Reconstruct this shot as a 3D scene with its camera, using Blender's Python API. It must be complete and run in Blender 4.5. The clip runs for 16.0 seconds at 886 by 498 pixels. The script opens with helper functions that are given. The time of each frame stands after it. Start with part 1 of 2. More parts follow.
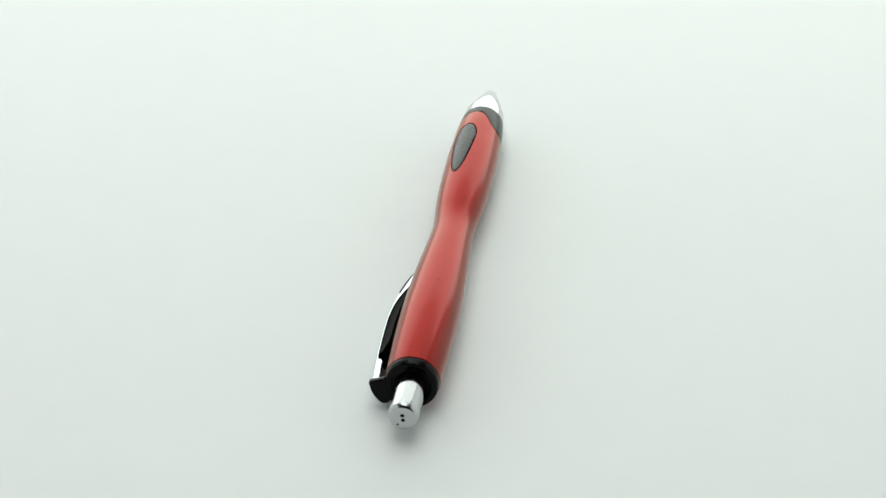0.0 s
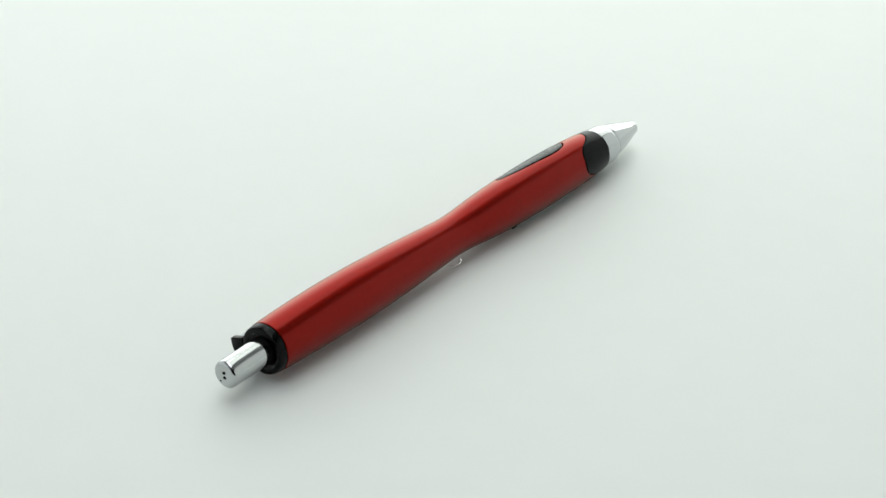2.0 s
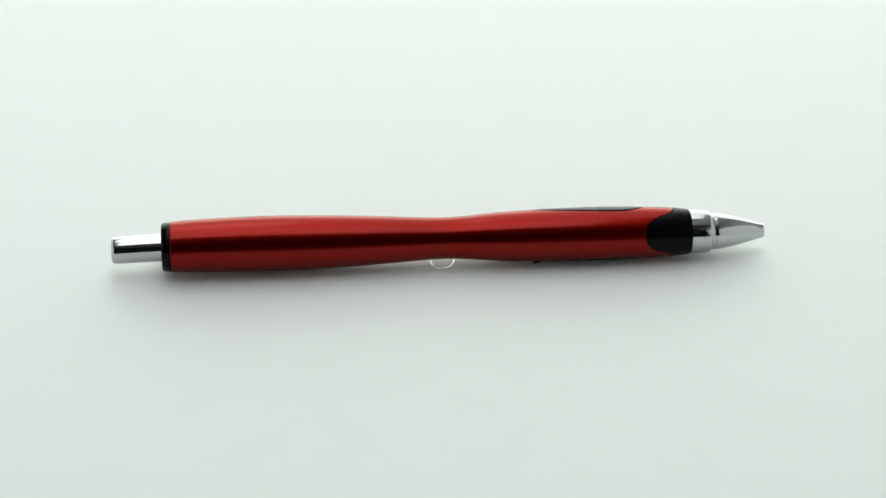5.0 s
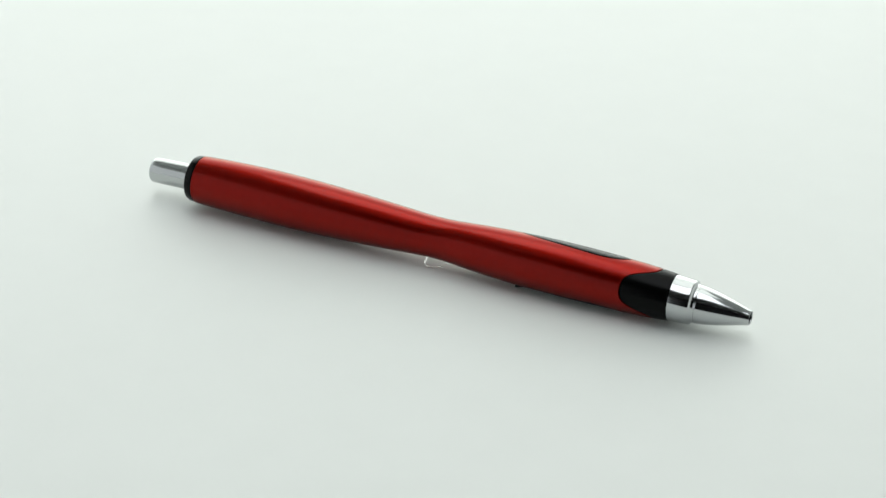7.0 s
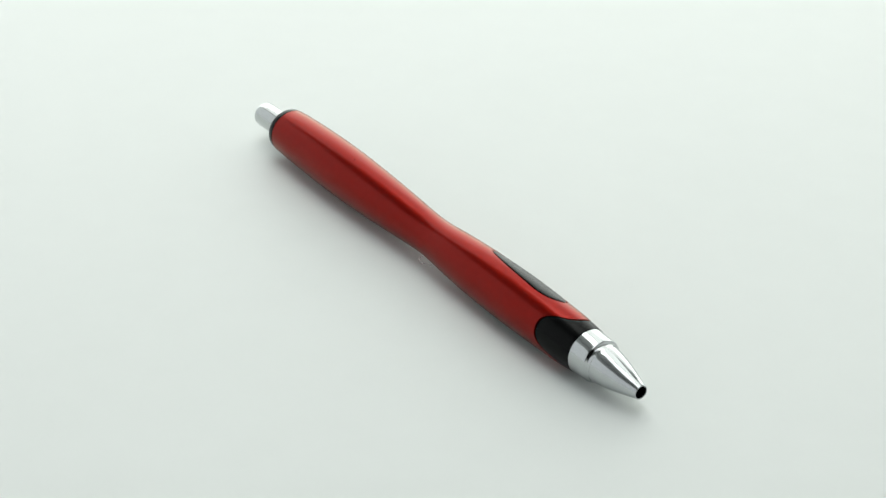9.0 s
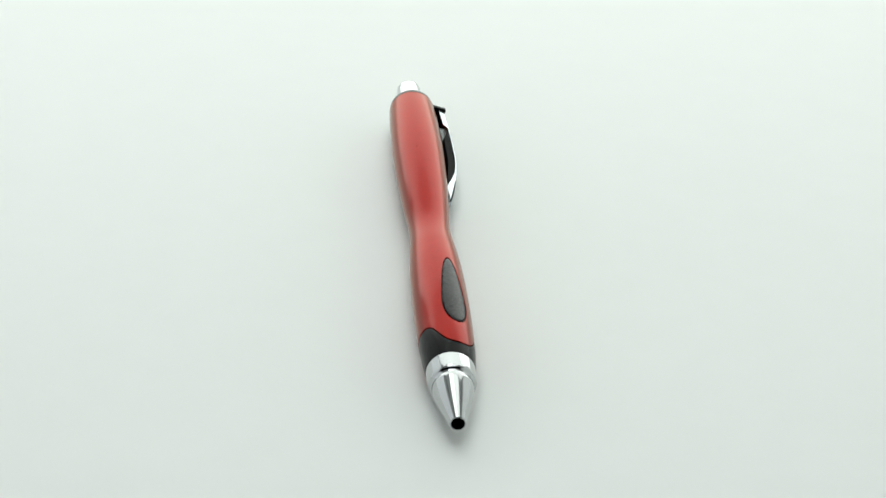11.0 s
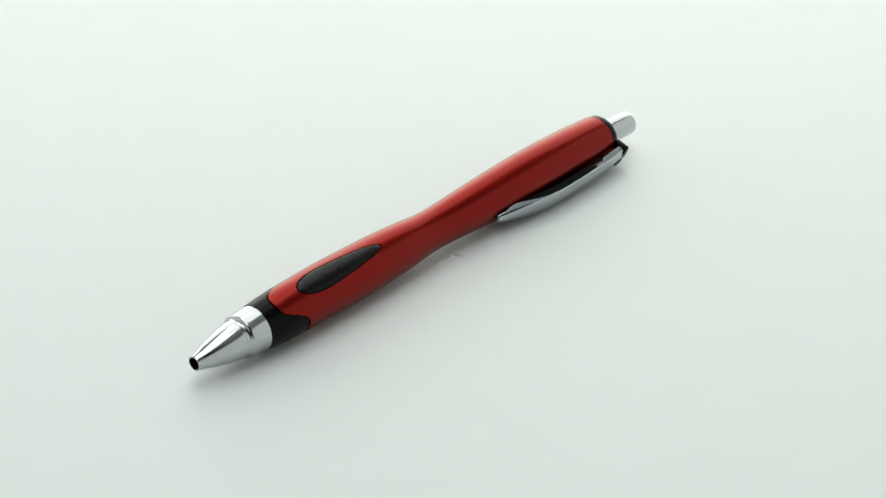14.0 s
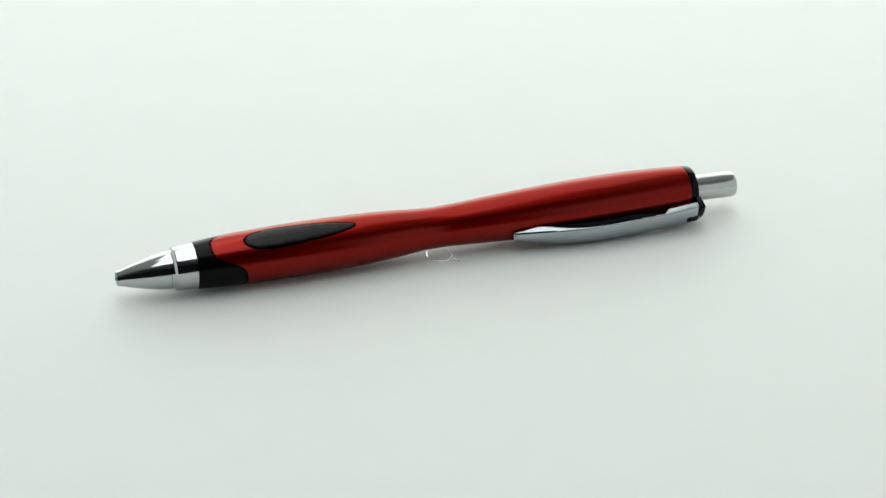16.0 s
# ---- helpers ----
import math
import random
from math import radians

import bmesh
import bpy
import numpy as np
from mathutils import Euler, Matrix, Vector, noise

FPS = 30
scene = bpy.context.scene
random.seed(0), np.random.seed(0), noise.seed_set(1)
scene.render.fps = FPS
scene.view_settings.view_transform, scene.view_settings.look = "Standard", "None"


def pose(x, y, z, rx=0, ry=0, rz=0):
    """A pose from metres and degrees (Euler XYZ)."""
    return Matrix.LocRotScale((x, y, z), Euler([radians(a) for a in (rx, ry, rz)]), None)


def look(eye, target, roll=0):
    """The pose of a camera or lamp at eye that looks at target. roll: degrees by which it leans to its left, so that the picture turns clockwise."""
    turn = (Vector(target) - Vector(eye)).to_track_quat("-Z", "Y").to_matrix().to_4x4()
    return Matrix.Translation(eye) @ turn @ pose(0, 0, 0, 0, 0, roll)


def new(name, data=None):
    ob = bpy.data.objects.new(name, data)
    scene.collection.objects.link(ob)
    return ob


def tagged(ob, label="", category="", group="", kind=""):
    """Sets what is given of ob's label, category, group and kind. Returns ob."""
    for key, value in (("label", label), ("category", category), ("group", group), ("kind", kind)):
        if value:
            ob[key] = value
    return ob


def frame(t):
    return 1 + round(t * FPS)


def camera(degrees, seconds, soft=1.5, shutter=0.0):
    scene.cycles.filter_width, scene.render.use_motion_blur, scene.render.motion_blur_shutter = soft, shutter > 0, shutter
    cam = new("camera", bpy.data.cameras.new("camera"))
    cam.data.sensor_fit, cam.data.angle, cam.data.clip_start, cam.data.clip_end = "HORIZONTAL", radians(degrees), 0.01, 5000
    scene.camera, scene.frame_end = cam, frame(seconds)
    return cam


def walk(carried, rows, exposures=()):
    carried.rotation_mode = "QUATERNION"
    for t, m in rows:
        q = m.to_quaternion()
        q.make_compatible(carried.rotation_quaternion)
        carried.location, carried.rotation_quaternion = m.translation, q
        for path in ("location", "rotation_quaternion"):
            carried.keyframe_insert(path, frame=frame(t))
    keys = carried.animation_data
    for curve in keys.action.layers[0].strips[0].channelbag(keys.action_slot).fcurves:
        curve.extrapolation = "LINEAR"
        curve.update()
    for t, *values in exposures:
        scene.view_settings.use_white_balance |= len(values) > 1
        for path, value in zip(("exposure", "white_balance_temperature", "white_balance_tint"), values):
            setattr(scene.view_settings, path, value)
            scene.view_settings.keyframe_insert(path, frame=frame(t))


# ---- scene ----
# camera: stands still on its tripod, looking down at the turntable
EL, DIST = radians(30.2014), 0.45425
AIM = Vector((0.00044, 0.00425, -0.0006))
EYE = AIM + Vector((0, -DIST * math.cos(EL), DIST * math.sin(EL)))
cam = camera(24.01, 16.0, 1.5)
walk(cam, [(0, look(EYE, AIM, 1.21)), (16, look(EYE, AIM, 1.21))])

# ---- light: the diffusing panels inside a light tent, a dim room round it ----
world = bpy.data.worlds.new("room_air")
scene.world = world
world.use_nodes = True
world.node_tree.nodes["Background"].inputs[0].default_value = (0.80, 0.86, 0.84, 1)
world.node_tree.nodes["Background"].inputs[1].default_value = 0.05


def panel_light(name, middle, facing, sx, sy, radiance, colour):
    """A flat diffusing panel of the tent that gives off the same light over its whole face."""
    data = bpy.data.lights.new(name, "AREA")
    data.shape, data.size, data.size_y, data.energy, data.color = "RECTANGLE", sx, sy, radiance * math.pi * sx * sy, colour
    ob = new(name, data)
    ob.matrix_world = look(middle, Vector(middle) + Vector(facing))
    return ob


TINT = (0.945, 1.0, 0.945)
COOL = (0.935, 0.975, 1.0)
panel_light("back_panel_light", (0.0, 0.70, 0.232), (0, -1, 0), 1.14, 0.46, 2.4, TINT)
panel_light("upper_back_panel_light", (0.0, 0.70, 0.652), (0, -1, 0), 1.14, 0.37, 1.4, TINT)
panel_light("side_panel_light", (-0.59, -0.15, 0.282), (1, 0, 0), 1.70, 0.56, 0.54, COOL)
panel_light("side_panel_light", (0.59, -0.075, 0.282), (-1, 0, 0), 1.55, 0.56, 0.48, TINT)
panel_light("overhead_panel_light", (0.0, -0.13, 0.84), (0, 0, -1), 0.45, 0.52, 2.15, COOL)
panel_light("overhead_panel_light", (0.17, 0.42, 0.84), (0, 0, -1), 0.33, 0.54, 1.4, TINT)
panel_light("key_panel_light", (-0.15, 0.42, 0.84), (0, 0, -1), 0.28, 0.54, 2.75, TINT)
scene.view_settings.exposure = 0.0


# ---- materials ----
def mat(name, colour, rough=0.5, metal=0.0, coat=0.0, coat_rough=0.1, grain=0.0, grain_scale=2000.0, bump=0.0, rough_var=0.0, spec=0.5):
    m = bpy.data.materials.new(name)
    m.use_nodes = True
    nt = m.node_tree
    b = nt.nodes["Principled BSDF"]
    b.inputs["Base Color"].default_value = (*colour, 1)
    b.inputs["Roughness"].default_value = rough
    b.inputs["Metallic"].default_value = metal
    b.inputs["Coat Weight"].default_value = coat
    b.inputs["Coat Roughness"].default_value = coat_rough
    b.inputs["Specular IOR Level"].default_value = spec
    if not (grain or bump or rough_var):
        return m
    co = nt.nodes.new("ShaderNodeTexCoord")
    fine, broad = nt.nodes.new("ShaderNodeTexNoise"), nt.nodes.new("ShaderNodeTexNoise")
    fine.inputs["Scale"].default_value, broad.inputs["Scale"].default_value = grain_scale, grain_scale / 14
    fine.inputs["Detail"].default_value = broad.inputs["Detail"].default_value = 4
    for n in (fine, broad):
        nt.links.new(co.outputs["Object"], n.inputs["Vector"])
    add = nt.nodes.new("ShaderNodeMath")
    add.operation = "ADD"
    nt.links.new(fine.outputs["Fac"], add.inputs[0])
    nt.links.new(broad.outputs["Fac"], add.inputs[1])
    if grain:
        ramp = nt.nodes.new("ShaderNodeMapRange")
        ramp.inputs["From Min"].default_value, ramp.inputs["From Max"].default_value = 0.6, 1.4
        ramp.inputs["To Min"].default_value, ramp.inputs["To Max"].default_value = 1 - grain, 1 + grain
        nt.links.new(add.outputs[0], ramp.inputs["Value"])
        mul = nt.nodes.new("ShaderNodeVectorMath")
        mul.operation = "SCALE"
        mul.inputs[0].default_value = colour
        nt.links.new(ramp.outputs[0], mul.inputs["Scale"])
        nt.links.new(mul.outputs[0], b.inputs["Base Color"])
    if rough_var:
        rr = nt.nodes.new("ShaderNodeMapRange")
        rr.inputs["From Min"].default_value, rr.inputs["From Max"].default_value = 0.6, 1.4
        rr.inputs["To Min"].default_value, rr.inputs["To Max"].default_value = max(0.02, rough - rough_var), rough + rough_var
        nt.links.new(add.outputs[0], rr.inputs["Value"])
        nt.links.new(rr.outputs[0], b.inputs["Roughness"])
    if bump:
        bp = nt.nodes.new("ShaderNodeBump")
        bp.inputs["Strength"].default_value, bp.inputs["Distance"].default_value = 1.0, bump
        nt.links.new(fine.outputs["Fac"], bp.inputs["Height"])
        nt.links.new(bp.outputs[0], b.inputs["Normal"])
    return m


RED = mat("red_pearl_lacquer", (0.205, 0.0026, 0.0), 0.31, 1.0, 0.85, 0.12, grain=0.10, grain_scale=9000, rough_var=0.03)
RED.node_tree.nodes["Principled BSDF"].inputs["Coat IOR"].default_value = 1.25
RED.node_tree.nodes["Principled BSDF"].inputs["Specular Tint"].default_value = (0.72, 0.52, 0.38, 1)
RUBBER = mat("black_rubber", (0.001, 0.0012, 0.0012), 0.27, grain=0.2, grain_scale=8000, bump=0.000002, rough_var=0.04, spec=0.19)
SLEEVE = mat("smooth_black_rubber", (0.001, 0.0012, 0.0012), 0.22, grain=0.2, grain_scale=8000, bump=0.000002, rough_var=0.04, spec=0.09)
BLACK = mat("black_plastic", (0.001, 0.001, 0.0011), 0.12, grain=0.15, grain_scale=6000, rough_var=0.03, spec=0.11)
CHROME = mat("chrome_plate", (0.52, 0.535, 0.54), 0.10, 1.0, grain=0.03, grain_scale=5000, rough_var=0.015)
BRUSHED = mat("brushed_chrome", (0.50, 0.515, 0.515), 0.11, 1.0, grain=0.03, grain_scale=3000, rough_var=0.015)
SATIN = mat("satin_chrome", (0.46, 0.495, 0.52), 0.17, 1.0, grain=0.04, grain_scale=5000, rough_var=0.04)
# near-black for dark parts; also paints the shade in bore, dents and fold
DARK = mat("dark_parts_and_shade", (0.002, 0.002, 0.002), 0.6, spec=0.06)
PAPER = mat("white_table_sheet", (0.80, 0.82, 0.80), 0.55, grain=0.012, grain_scale=90, bump=0.00001, spec=0.3)
WALL = mat("pale_wall_paint", (0.62, 0.63, 0.62), 0.8, grain=0.03, grain_scale=30)
CEIL = mat("ceiling_paint", (0.55, 0.56, 0.55), 0.85, grain=0.03, grain_scale=30)
# dark colour standing for the unlit room that the chrome reflects
DIM = mat("unseen_dark_room", (0.03, 0.03, 0.032), 0.8, grain=0.1, grain_scale=30)
FABRIC = mat("grey_tent_fabric", (0.30, 0.31, 0.31), 0.85, grain=0.02, grain_scale=400)
GLUE = mat("clear_adhesive", (1.0, 1.0, 1.0), 0.03)
GLUE.node_tree.nodes["Principled BSDF"].inputs["Transmission Weight"].default_value = 1.0
GLUE.node_tree.nodes["Principled BSDF"].inputs["IOR"].default_value = 1.3


# ---- mesh helpers ----
def link_mesh(name, bm, material, parent=None, label="", sharp=32):
    bmesh.ops.recalc_face_normals(bm, faces=bm.faces)
    for f in bm.faces:
        f.smooth = True
    for e in bm.edges:
        if len(e.link_faces) == 2 and e.calc_face_angle(0) > radians(sharp):
            e.smooth = False
    me = bpy.data.meshes.new(name)
    bm.to_mesh(me)
    bm.free()
    me.materials.append(material)
    ob = new(name, me)
    ob.parent = parent
    return tagged(ob, label) if label else ob


def part(name, bm, material, parent, label="", sharp=32):
    return link_mesh(name, bm, material, parent, label, sharp)


def slab(x0, y0, z0, x1, y1, z1):
    bm = bmesh.new()
    bmesh.ops.create_cube(bm, size=1, matrix=Matrix.Translation(((x0 + x1) / 2, (y0 + y1) / 2, (z0 + z1) / 2)) @ Matrix.Diagonal((x1 - x0, y1 - y0, z1 - z0, 1)))
    return bm


# ---- the room and the table ----
def setting():
    tagged(link_mesh("ground", slab(-2.0, -1.1, -0.02, 2.0, 1.6, 0.0), PAPER), "smooth matt white table surface under the pen", "table", kind="structure")
    tagged(link_mesh("floor", slab(-2.1, -2.1, -0.80, 2.1, 1.7, -0.75), DIM), "dark floor of the room", "floor", kind="structure")
    tagged(link_mesh("wall_back", slab(-2.1, 1.6, -0.8, 2.1, 1.7, 1.7), WALL), "plain pale wall behind the table", "wall", kind="structure")
    # unseen walls, added and coloured dark so the chrome reflects black
    tagged(link_mesh("wall_front", slab(-2.1, -2.1, -0.75, 2.1, -2.0, 1.7), DIM), "unseen wall added dark for the black reflections in the chrome", "wall", kind="structure")
    tagged(link_mesh("wall_west", slab(-2.1, -2.0, -0.75, -2.0, 1.6, 1.7), DIM), "unseen side wall added dark for the black reflections in the chrome", "wall", kind="structure")
    tagged(link_mesh("wall_east", slab(2.0, -2.0, -0.75, 2.1, 1.6, 1.7), DIM), "unseen side wall added dark for the black reflections in the chrome", "wall", kind="structure")
    tagged(link_mesh("ceiling", slab(-2.1, -2.1, 1.7, 2.1, 1.7, 1.8), CEIL), "plain pale ceiling", "ceiling", kind="structure")
    # the light tent, open towards the camera
    tent = (("tent_wall_back", (-0.61, 0.705, 0.0, 0.61, 0.715, 0.86), "grey fabric back wall of the light tent"),
            ("tent_wall_west", (-0.61, -1.0, 0.0, -0.60, 0.705, 0.86), "grey fabric side wall of the light tent"),
            ("tent_wall_east", (0.60, -0.85, 0.0, 0.61, 0.705, 0.86), "grey fabric side wall of the light tent"),
            ("tent_roof", (-0.60, -0.39, 0.85, 0.60, 0.705, 0.86), "grey fabric roof of the light tent"))
    for name, box, label in tent:
        tagged(link_mesh(name, slab(*box), FABRIC), label, "light tent", kind="structure")


setting()

# ---- the pen: millimetres along its axis, tip at +70, push button at -70 ----
MM = 0.001
PAD = radians(67)      # azimuth of the upper grip pad, from +y towards +z
CLIP = radians(-23)    # azimuth of the pocket clip
PROFILE = ((-62, 5.05), (-59.8, 5.2), (-53, 5.55), (-45, 5.78), (-37, 5.88), (-29, 5.78), (-19, 5.42), (-10, 4.95), (-4, 4.6), (0, 4.47),
           (4, 4.6), (10, 5.08), (17, 5.48), (25, 5.68), (33, 5.74), (40, 5.62), (46, 5.47), (50, 5.24), (53.5, 4.92), (58, 4.5), (70, 3.5))


def curve_at(points, x):
    """Smooth curve through the points (Catmull-Rom tangents)."""
    if x <= points[0][0]:
        return points[0][1]
    for k in range(len(points) - 1):
        (x0, y0), (x1, y1) = points[k], points[k + 1]
        if x <= x1:
            h = x1 - x0
            xa, ya = points[max(k - 1, 0)]
            xb, yb = points[min(k + 2, len(points) - 1)]
            m0, m1 = (y1 - ya) / (x1 - xa) * h, (yb - y0) / (xb - x0) * h
            u = (x - x0) / h
            return (2 * u ** 3 - 3 * u ** 2 + 1) * y0 + (u ** 3 - 2 * u ** 2 + u) * m0 + (3 * u ** 2 - 2 * u ** 3) * y1 + (u ** 3 - u ** 2) * m1
    return points[-1][1]


def radius(s):
    return curve_at(PROFILE, s)


LIFT = ((-70, 0.05), (-60, 0.38), (-45, 0.52), (-25, 0.42), (0, 0.33), (20, 0.22), (45, 0.08), (58, -0.12), (70, -0.4))


def on_pen(s, az, r):
    """The point at station s, azimuth az and distance r from the pen's middle line, in metres."""
    zc = 5.4 + 0.46 * (69.9 - s) / 140 + curve_at(LIFT, s)
    return Vector((s, -2.45 + r * math.cos(az), zc + r * math.sin(az))) * MM


def seam(az):
    """Station of the wavy seam between the red barrel and the black grip."""
    return 46.6 + 3.45 * math.tanh(1.5 * math.cos(2 * (az - PAD))) / math.tanh(1.5)


def drop_width(s, inset=0.0):
    """Half width of the teardrop pad at station s."""
    lo, hi, wide, mid = 19.0 + inset * 1.2, 43.35 - inset, 2.78 - inset, 36.2
    if s <= lo or s >= hi:
        return 0.0
    if s > mid:
        return wide * (1 - ((s - mid) / (hi - mid)) ** 2.2) ** 0.5
    return wide * (1 - ((mid - s) / (mid - lo)) ** 1.15) ** 0.46


def drop_reach(ds, da, inset=0.0):
    """How far the ray (ds, da) from the pad's centre goes to its outline."""
    a, b = 0.0, 40.0
    for _ in range(40):
        k = (a + b) / 2
        s = 32 + ds * k
        if abs(da * k) * radius(s) < drop_width(s, inset):
            a = k
        else:
            b = k
    return a


COLS, VROWS, HALF = 192, 48, 24


def pad_loop():
    """The border of the patch round a pad, as (column, row) steps in order."""
    loop = [(i, 0) for i in range(-HALF, HALF)] + [(HALF, j) for j in range(VROWS)]
    return loop + [(i, VROWS) for i in range(HALF, -HALF, -1)] + [(-HALF, j) for j in range(VROWS, 0, -1)]


def az_of(i):
    return PAD + i * 2 * math.pi / COLS


def patch_station(i, j):
    return 16 + (seam(az_of(i)) - 2 - 16) * j / VROWS


def strip(bm, a, b, closed=True):
    n = len(a)
    for k in range(n if closed else n - 1):
        q = (a[k], a[(k + 1) % n], b[(k + 1) % n], b[k])
        if len(set(q)) == 4:
            bm.faces.new(q)


def barrel(pen):
    bm = bmesh.new()
    ring = lambda f: [bm.verts.new(f(i)) for i in range(COLS)]
    rows = [ring(lambda i: on_pen(-57.5, az_of(i), radius(-57.5) - 0.6)), ring(lambda i: on_pen(-57.6, az_of(i), radius(-57.5) - 0.08)), ring(lambda i: on_pen(-57.5, az_of(i), radius(-57.5)))]
    for k in range(1, 51):
        s = -57.5 + (16 + 57.5) * k / 51
        rows.append(ring(lambda i: on_pen(s, az_of(i), radius(s))))
    for a, b in zip(rows, rows[1:]):
        strip(bm, a, b)
    grid = {}

    def vert(i, j):
        i %= COLS
        if (i, j) not in grid:
            s = patch_station(i, j)
            grid[i, j] = bm.verts.new(on_pen(s, az_of(i), radius(s)))
        return grid[i, j]

    strip(bm, rows[-1], [vert(i, 0) for i in range(COLS)])
    for i in range(COLS):
        if HALF <= i < COLS // 2 - HALF or COLS // 2 + HALF <= i < COLS - HALF:
            for j in range(VROWS):
                bm.faces.new((vert(i, j), vert(i + 1, j), vert(i + 1, j + 1), vert(i, j + 1)))
    for shift in (0, COLS // 2):
        outer = [vert(i + shift, j) for i, j in pad_loop()]
        last = outer
        for k, sink in ((0.25, 0), (0.5, 0), (0.75, 0), (0.9, 0), (0.985, 0), (1.0, 0.06), (1.0, 0.7)):
            this = []
            for i, j in pad_loop():
                ds, da = patch_station(i, j) - 32, i * 2 * math.pi / COLS
                t = 1 - k + k * drop_reach(ds, da)
                s = 32 + ds * t
                this.append(bm.verts.new(on_pen(s, PAD + shift * 2 * math.pi / COLS + da * t, radius(s) - sink)))
            strip(bm, last, this)
            last = this
    last = [vert(i, VROWS) for i in range(COLS)]
    for back, sink in ((1.4, 0), (0.8, 0), (0.3, 0), (0.08, 0.0), (0.0, 0.07), (0.0, 0.7)):
        this = ring(lambda i: on_pen(seam(az_of(i)) - back, az_of(i), radius(seam(az_of(i)) - back) - sink))
        strip(bm, last, this)
        last = this
    return part("barrel", bm, RED, pen, "glossy pearl red hourglass barrel")


def grip_pad(pen, az0, peel=0.0, flush=0.0):
    bm = bmesh.new()
    mid = bm.verts.new(on_pen(32, az0, radius(32) + 0.07))
    last = None
    for k, rise in ((0.15, 0.07), (0.35, 0.07), (0.55, 0.07), (0.72, 0.065), (0.85, 0.06), (0.94, 0.045), (0.985, 0.01), (1.0, -0.06), (1.0, -0.65)):
        this = []
        for i, j in pad_loop():
            ds, da = patch_station(i, j) - 32, i * 2 * math.pi / COLS
            t = k * drop_reach(ds, da, 0.34)
            s = 32 + ds * t
            this.append(bm.verts.new(on_pen(s, az0 + da * t, radius(s) + rise + peel * max(0, 21.3 - s) - flush)))
        if last is None:
            for a in range(len(this)):
                bm.faces.new((mid, this[a], this[(a + 1) % len(this)]))
        else:
            strip(bm, last, this)
        last = this
    return part("grip_pad", bm, RUBBER, pen, "black rubber teardrop grip pad")


def grip(pen):
    bm = bmesh.new()
    last = None
    for k, off, sink in ((0, 0.33, 0.75), (0, 0.33, 0.1), (0, 0.41, 0.02), (0.12, 0, 0), (0.3, 0, 0), (0.5, 0, 0), (0.7, 0, 0), (0.9, 0, 0), (1, -0.08, 0.0), (1, 0.0, 0.12), (1, 0.0, 0.9)):
        this = []
        for i in range(COLS):
            b = seam(az_of(i))
            s = b + (53.35 - b) * k + off
            this.append(bm.verts.new(on_pen(s, az_of(i), radius(s) - 0.02 - sink)))
        if last:
            strip(bm, last, this)
        last = this
    core = [[bm.verts.new(on_pen(s, az_of(i), radius(s) - 0.72)) for i in range(COLS)] for s in (15, 20, 26, 32, 38, 42, 46, 50, 53)]
    for a, b in zip(core, core[1:]):
        strip(bm, a, b)
    return part("grip_sleeve", bm, SLEEVE, pen, "black rubber grip sleeve with wavy edge")


def lathe(profile, n=96, close_end=False):
    bm = bmesh.new()
    last = None
    for s, r in profile:
        this = [bm.verts.new(on_pen(s, 2 * math.pi * i / n, r)) for i in range(n)]
        if last:
            strip(bm, last, this)
        last = this
    if close_end:
        bm.faces.new(last)
    return bm


def nose(pen):
    ring = ((53.2, 3.6), (53.42, 4.5), (53.42, 4.76), (53.5, 4.86), (54.3, 4.83), (56.2, 4.73), (57.5, 4.65), (57.72, 4.61), (57.85, 4.53), (57.95, 4.40), (58.04, 4.24), (58.18, 4.11), (58.4, 4.04), (58.7, 4.02), (58.92, 4.03), (58.96, 3.7))
    cone = ((58.6, 3.68), (58.94, 3.9), (58.97, 4.03), (59.1, 4.04), (59.5, 4.0), (60, 3.94), (61, 3.78), (62, 3.59), (63, 3.38), (64, 3.14), (65, 2.88), (66, 2.61), (67, 2.32), (68, 2.03), (69.3, 1.67), (69.7, 1.6), (69.9, 1.53), (69.95, 1.44), (69.92, 1.34), (69.8, 1.30), (69.4, 1.29))
    part("nose_ring", lathe(ring), CHROME, pen, "polished chrome ring")
    cone_ob = part("nose_cone", lathe(cone), CHROME, pen, "polished chrome tapered tip")
    # bore walls are near-black, so the hole's shade is in their colour
    part("tip_bore", lathe(((69.5, 1.33), (69.7, 1.25), (65.0, 1.0)), 96, True), DARK, cone_ob, "hole in the tip with its shade coloured in")


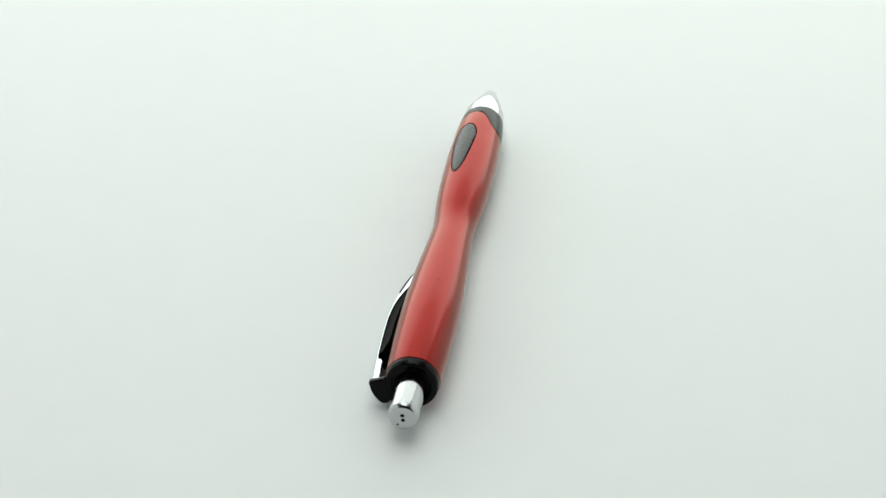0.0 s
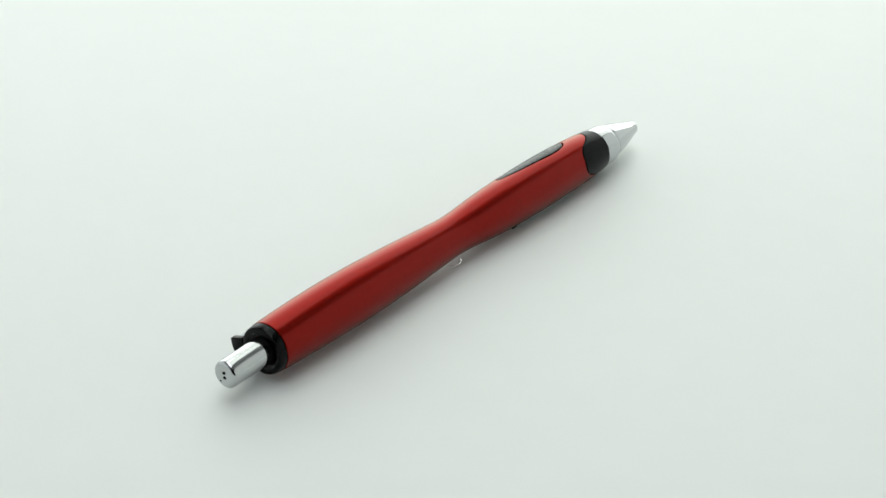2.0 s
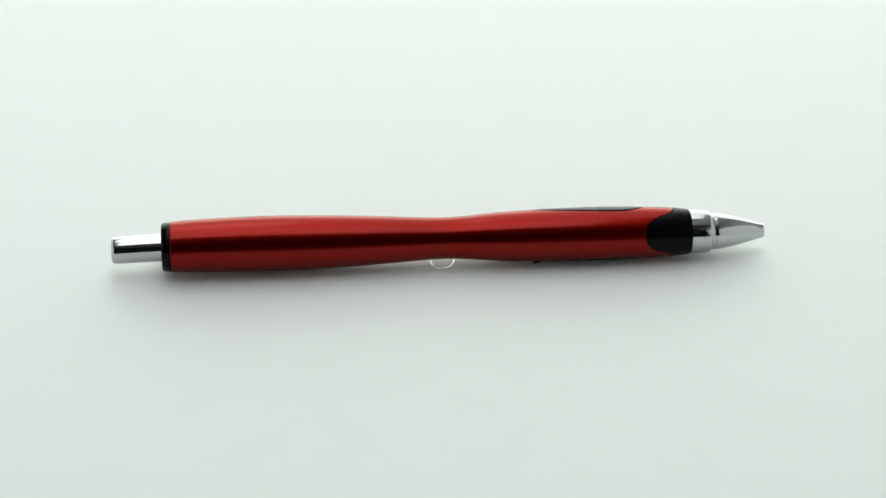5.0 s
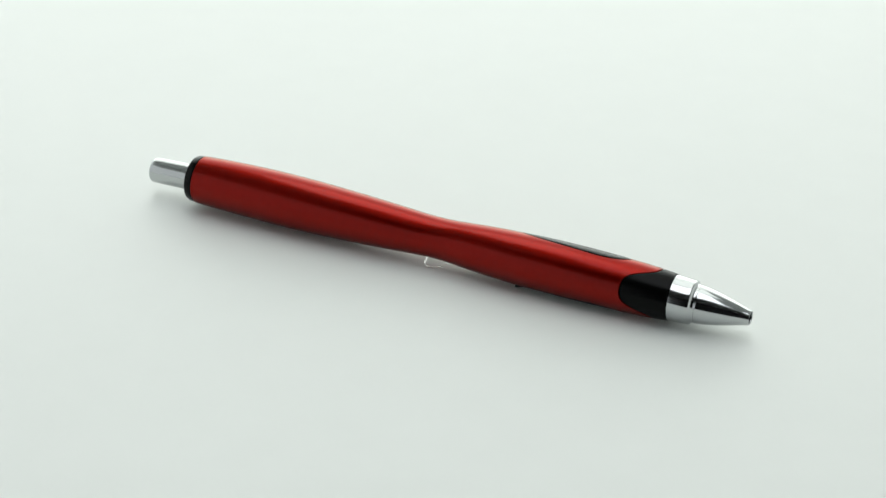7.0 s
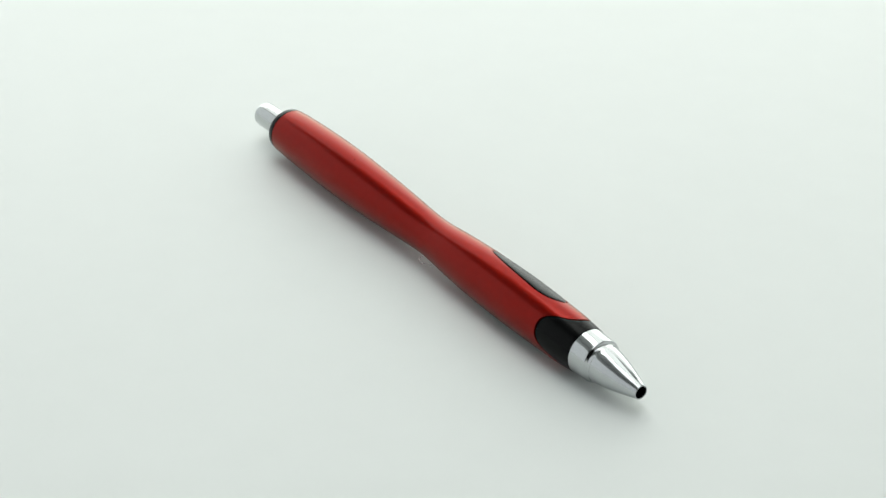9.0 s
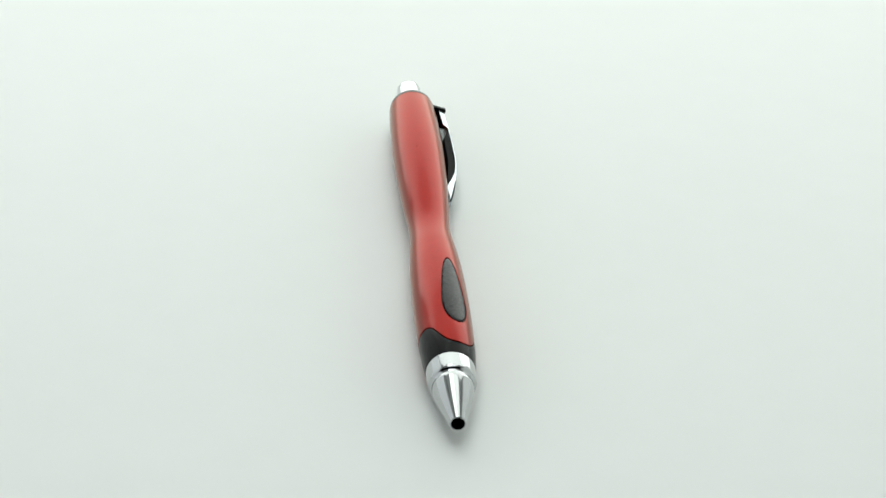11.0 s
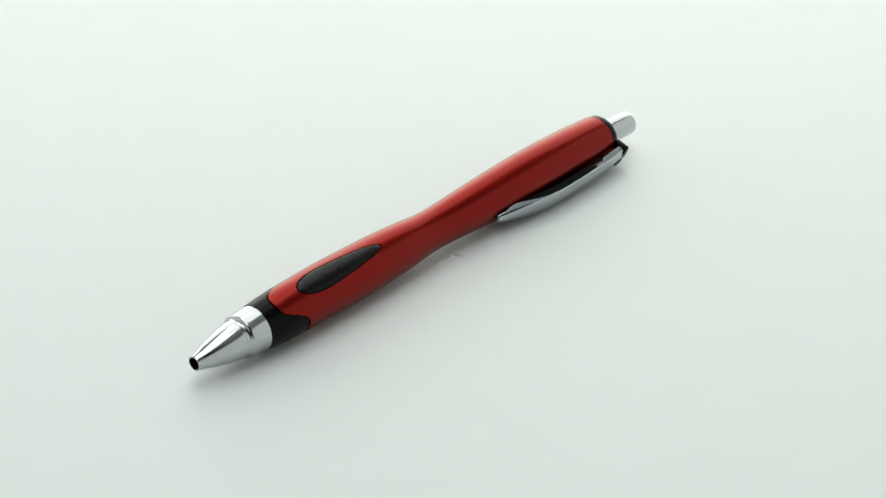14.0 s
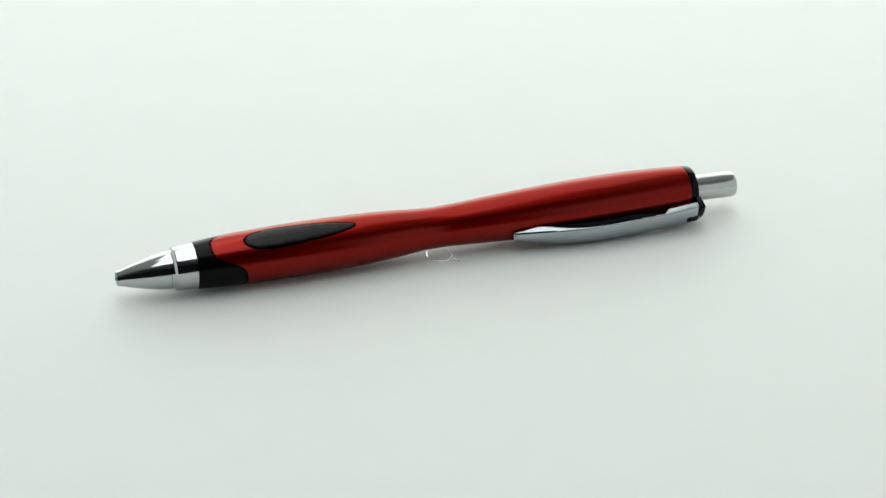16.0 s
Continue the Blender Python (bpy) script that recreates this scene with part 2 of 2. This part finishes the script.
def tail(pen):
    collar = ((-57.65, 4.3), (-57.67, 5.16), (-57.8, 5.25), (-58.1, 5.24), (-59.1, 5.12), (-59.4, 4.98), (-59.52, 4.7), (-59.52, 4.0), (-59.35, 3.8), (-59.1, 3.1), (-58.5, 3.0))
    part("collar", lathe(collar), BLACK, pen, "black plastic end collar")
    button = ((-58.4, 2.94), (-63, 2.93), (-67, 2.91), (-69.1, 2.89), (-69.5, 2.83), (-69.75, 2.68), (-69.92, 2.46), (-70.0, 2.2), (-70.0, 1.2), (-69.93, 0.9), (-69.93, 0.4), (-69.9, 0.2))
    push = part("push_button", lathe(button, 80, True), BRUSHED, pen, "satin chrome push button")
    # flat dark spots on the end face give the dents their shade
    for dy, dz, k in ((0.12, 0.5, 1.15), (-0.02, -0.5, 1.15), (0.95, -1.5, 0.9)):
        bm = bmesh.new()
        bmesh.ops.create_uvsphere(bm, u_segments=16, v_segments=8, radius=1, matrix=Matrix.Translation(on_pen(-69.97, 0, 0) + Vector((0, dy, dz)) * MM) @ Matrix.Diagonal((0.06 * MM, 0.34 * k * MM, 0.28 * k * MM, 1)))
        part("dent_shade", bm, DARK, push, "small dark spot painted as the shade in a dent")


# ---- the pocket clip: a folded channel that bows away from the barrel ----
CLIP_OUT = ((-59.2, 7.3), (-56, 7.6), (-53, 7.9), (-46, 8.35), (-40, 8.55), (-34, 8.58), (-27, 8.0), (-21, 7.1), (-17.2, 6.4), (-15.4, 5.95))
CLIP_WIDE = ((-59.2, 2.5), (-53, 2.55), (-39, 2.5), (-27, 2.4), (-21, 1.88), (-17.5, 1.45), (-15.9, 1.1), (-15.4, 0.75))
CLIP_DEEP = ((-59.2, 1.45), (-51.6, 1.5), (-51.1, 1.4), (-50.5, 0.75), (-50.0, 0.5), (-48.5, 0.45), (-33, 0.45), (-29, 0.6), (-25, 1.2), (-21.8, 1.75), (-19.5, 1.4), (-17.4, 0.75), (-15.4, 0.5))
CLIP_DROP = ((-60, 0.35), (-52, 0.5), (-44, 0.35), (-36, 0.2), (-27, 0.2), (-16, 0.0))


def clip_point(s, out, side):
    """A point of the clip: out from the pen's middle line, side along the clip's width."""
    n, t = (math.cos(CLIP), math.sin(CLIP)), (-math.sin(CLIP), math.cos(CLIP))
    side += curve_at(((-60, 0.5), (-52, 0.4), (-36, 0.0), (-16, 0.0)), s)
    base = on_pen(s, 0, 0)
    return base + Vector((0, n[0] * out + t[0] * side, n[1] * out + t[1] * side)) * MM


def clip_section(s, thick):
    out, w, deep = curve_at(CLIP_OUT, s), curve_at(CLIP_WIDE, s), curve_at(CLIP_DEEP, s)
    c = min(0.34, w * 0.5)
    outer = [(out - deep, -w), (out - c, -w)]
    for k in range(1, 6):
        a = math.pi / 2 * k / 6
        outer.append((out - c + c * math.sin(a), -w + c - c * math.cos(a)))
    outer += [(out, -w + c), (out + 0.14, -w * 0.6), (out + 0.27, -w * 0.3), (out + 0.32, -0.02)]
    outer += [(o, -x) for o, x in reversed(outer)]
    inner = [(min(o, out - thick), max(-w + thick, min(w - thick, x))) for o, x in reversed(outer)]
    drop = curve_at(CLIP_DROP, s)
    return [(o, x - drop) for o, x in outer + inner]


def clip(pen):
    bm = bmesh.new()
    stations = [-59.0 + 0.5 * k for k in range(87)] + [-15.7, -15.45]
    last = None
    for s in stations:
        this = [bm.verts.new(clip_point(s, *p)) for p in clip_section(s, 0.42)]
        if last:
            strip(bm, last, this)
        else:
            bm.faces.new(this)
        last = this
    bm.faces.new(list(reversed(last)))
    body = part("pocket_clip", bm, SATIN, pen, "bowed satin chrome pocket clip", 40)
    # dark rib that fills the channel
    bm = bmesh.new()
    last = None
    for k in range(26):
        s = -48.0 + k
        out = curve_at(CLIP_OUT, s) - 0.5
        low = max(out - 1.6 * min(1, 0.3 + k / 6), 5.6)
        w = curve_at(CLIP_WIDE, s) - 0.55
        this = [bm.verts.new(clip_point(s, o, x)) for o, x in ((low, -w), (out, -w), (out, w), (low, w))]
        if last:
            strip(bm, last, this)
        else:
            bm.faces.new(this)
        last = this
    bm.faces.new(last)
    part("clip_rib", bm, DARK, body, "black plastic rib inside the clip")
    # dark strip over the fold near the clip's end; stands for the gap's shade
    bm = bmesh.new()
    last = None
    for k in range(20):
        s = -15.7 - 0.47 * k
        o, w = curve_at(CLIP_OUT, s), curve_at(CLIP_WIDE, s)
        h = 0.16 * (1 - (k / 19) ** 2) + 0.02
        this = [bm.verts.new(clip_point(s, a, x)) for a, x in ((o - 0.25 - h, w + 0.02), (o - 0.25 + h, w + 0.02), (o - 0.25 + h, w - 0.3), (o - 0.25 - h, w - 0.3))]
        if last:
            strip(bm, last, this)
        else:
            bm.faces.new(this)
        last = this
    bm.faces.new(list(reversed(last)))
    part("fold_shade_strip", bm, DARK, body, "dark strip painted as shade along the fold of the clip")
    # ball at the clip's end that presses on the barrel
    bm = bmesh.new()
    bmesh.ops.create_uvsphere(bm, u_segments=20, v_segments=12, radius=0.75 * MM, matrix=Matrix.Translation(clip_point(-17.2, 5.6, 0)))
    part("clip_ball", bm, SATIN, body)
    # tab of the collar that holds the clip
    outline = ((4.4, -2.3), (6.0, -2.85), (6.9, -2.6), (7.4, -1.9), (7.7, -0.6), (7.8, 0.8), (7.75, 2.4), (7.45, 2.65), (4.4, 2.4))
    bm = bmesh.new()
    faces = [[bm.verts.new(clip_point(s, o, x)) for o, x in outline] for s in (-59.6, -58.3)]
    strip(bm, *faces)
    bm.faces.new(faces[0])
    bm.faces.new(list(reversed(faces[1])))
    bmesh.ops.bevel(bm, geom=list(bm.edges), offset=0.22 * MM, segments=3, affect="EDGES", profile=0.5)
    tab = part("clip_tab", bm, BLACK, pen, "black plastic tab holding the clip")
    for s, o in ((-56.7, 7.55), (-57.9, 7.45)):
        bm = bmesh.new()
        turn = Matrix.Translation(clip_point(s, o, -1.25)) @ Matrix.Rotation(CLIP - math.pi / 2, 4, "X")
        bmesh.ops.create_cone(bm, cap_ends=True, segments=24, radius1=0.95 * MM, radius2=0.8 * MM, depth=0.8 * MM, matrix=turn)
        part("lug", bm, BLACK, tab)
    # red ledge on the barrel under the clip's root
    bm = bmesh.new()
    faces = [[bm.verts.new(clip_point(s, o, x)) for o, x in ((4.8, -1.8), (5.5, -1.5), (5.5, 1.1), (4.8, 1.4))] for s in (-57.7, -51.6)]
    strip(bm, *faces)
    bm.faces.new(faces[0])
    bm.faces.new(list(reversed(faces[1])))
    bmesh.ops.bevel(bm, geom=list(bm.edges), offset=0.2 * MM, segments=2, affect="EDGES", profile=0.5)
    part("clip_ledge", bm, RED, pen)


def speck(pen, s, az, size):
    bm = bmesh.new()
    bmesh.ops.create_icosphere(bm, subdivisions=2, radius=size * MM, matrix=Matrix.Translation(on_pen(s, az, radius(s))))
    part("speck", bm, DARK, pen, "tiny dark speck of dirt")


def ballpoint_pen():
    pen = tagged(new("ballpoint_pen"), "glossy red retractable ballpoint pen lying on a white table", "pen")
    barrel(pen)
    grip_pad(pen, PAD)
    grip_pad(pen, PAD + math.pi, 0.42, 0.12)
    grip(pen)
    nose(pen)
    tail(pen)
    clip(pen)
    speck(pen, -29.0, radians(99), 0.13)
    return pen


def glue_dot():
    """A clear dried ring of adhesive under the waist, with a short smear."""
    bm = bmesh.new()
    n = 64
    wob = [1 + 0.04 * math.sin(3 * a + 1) + 0.03 * math.sin(5 * a) for a in (2 * math.pi * i / n for i in range(n))]
    last = None
    # raised rim round a hollow middle, dried open at the centre
    section = [(2.65 + 0.11 * math.cos(a), 0.08 + 0.07 * math.sin(a)) for a in (2 * math.pi * k / 10 for k in range(11))]
    for r, z in section:
        this = [bm.verts.new(Vector((r * wob[i] * math.cos(2 * math.pi * i / n), -1.4 + 1.34 * r * wob[i] * math.sin(2 * math.pi * i / n), z)) * MM) for i in range(n)]
        if last:
            strip(bm, last, this)
        last = this
    bmesh.ops.remove_doubles(bm, verts=bm.verts, dist=1e-7)
    bmesh.ops.recalc_face_normals(bm, faces=bm.faces)
    dot = link_mesh("glue_dot", bm, GLUE, None, sharp=60)
    bm = bmesh.new()
    bmesh.ops.create_uvsphere(bm, u_segments=16, v_segments=8, radius=1, matrix=Matrix.Translation((-0.0028, 0.0024, 0.00012)) @ Matrix.Rotation(radians(112), 4, "Z") @ Matrix.Diagonal((0.0011, 0.0003, 0.0001, 1)))
    part("smear", bm, GLUE, dot)
    dot.visible_shadow = False
    return tagged(dot, "clear ring of dried adhesive on the white table under the pen", "glue")


PEN = ballpoint_pen()
DOT = glue_dot()


def motions():
    """The turntable goes round clockwise at a steady 15.2 degrees a second."""
    rows = [(0.5 * k, pose(0, 0, 0, 0, 0, 82.776 - 15.2331 * 0.5 * k)) for k in range(33)]
    walk(PEN, rows)
    walk(DOT, rows)


motions()
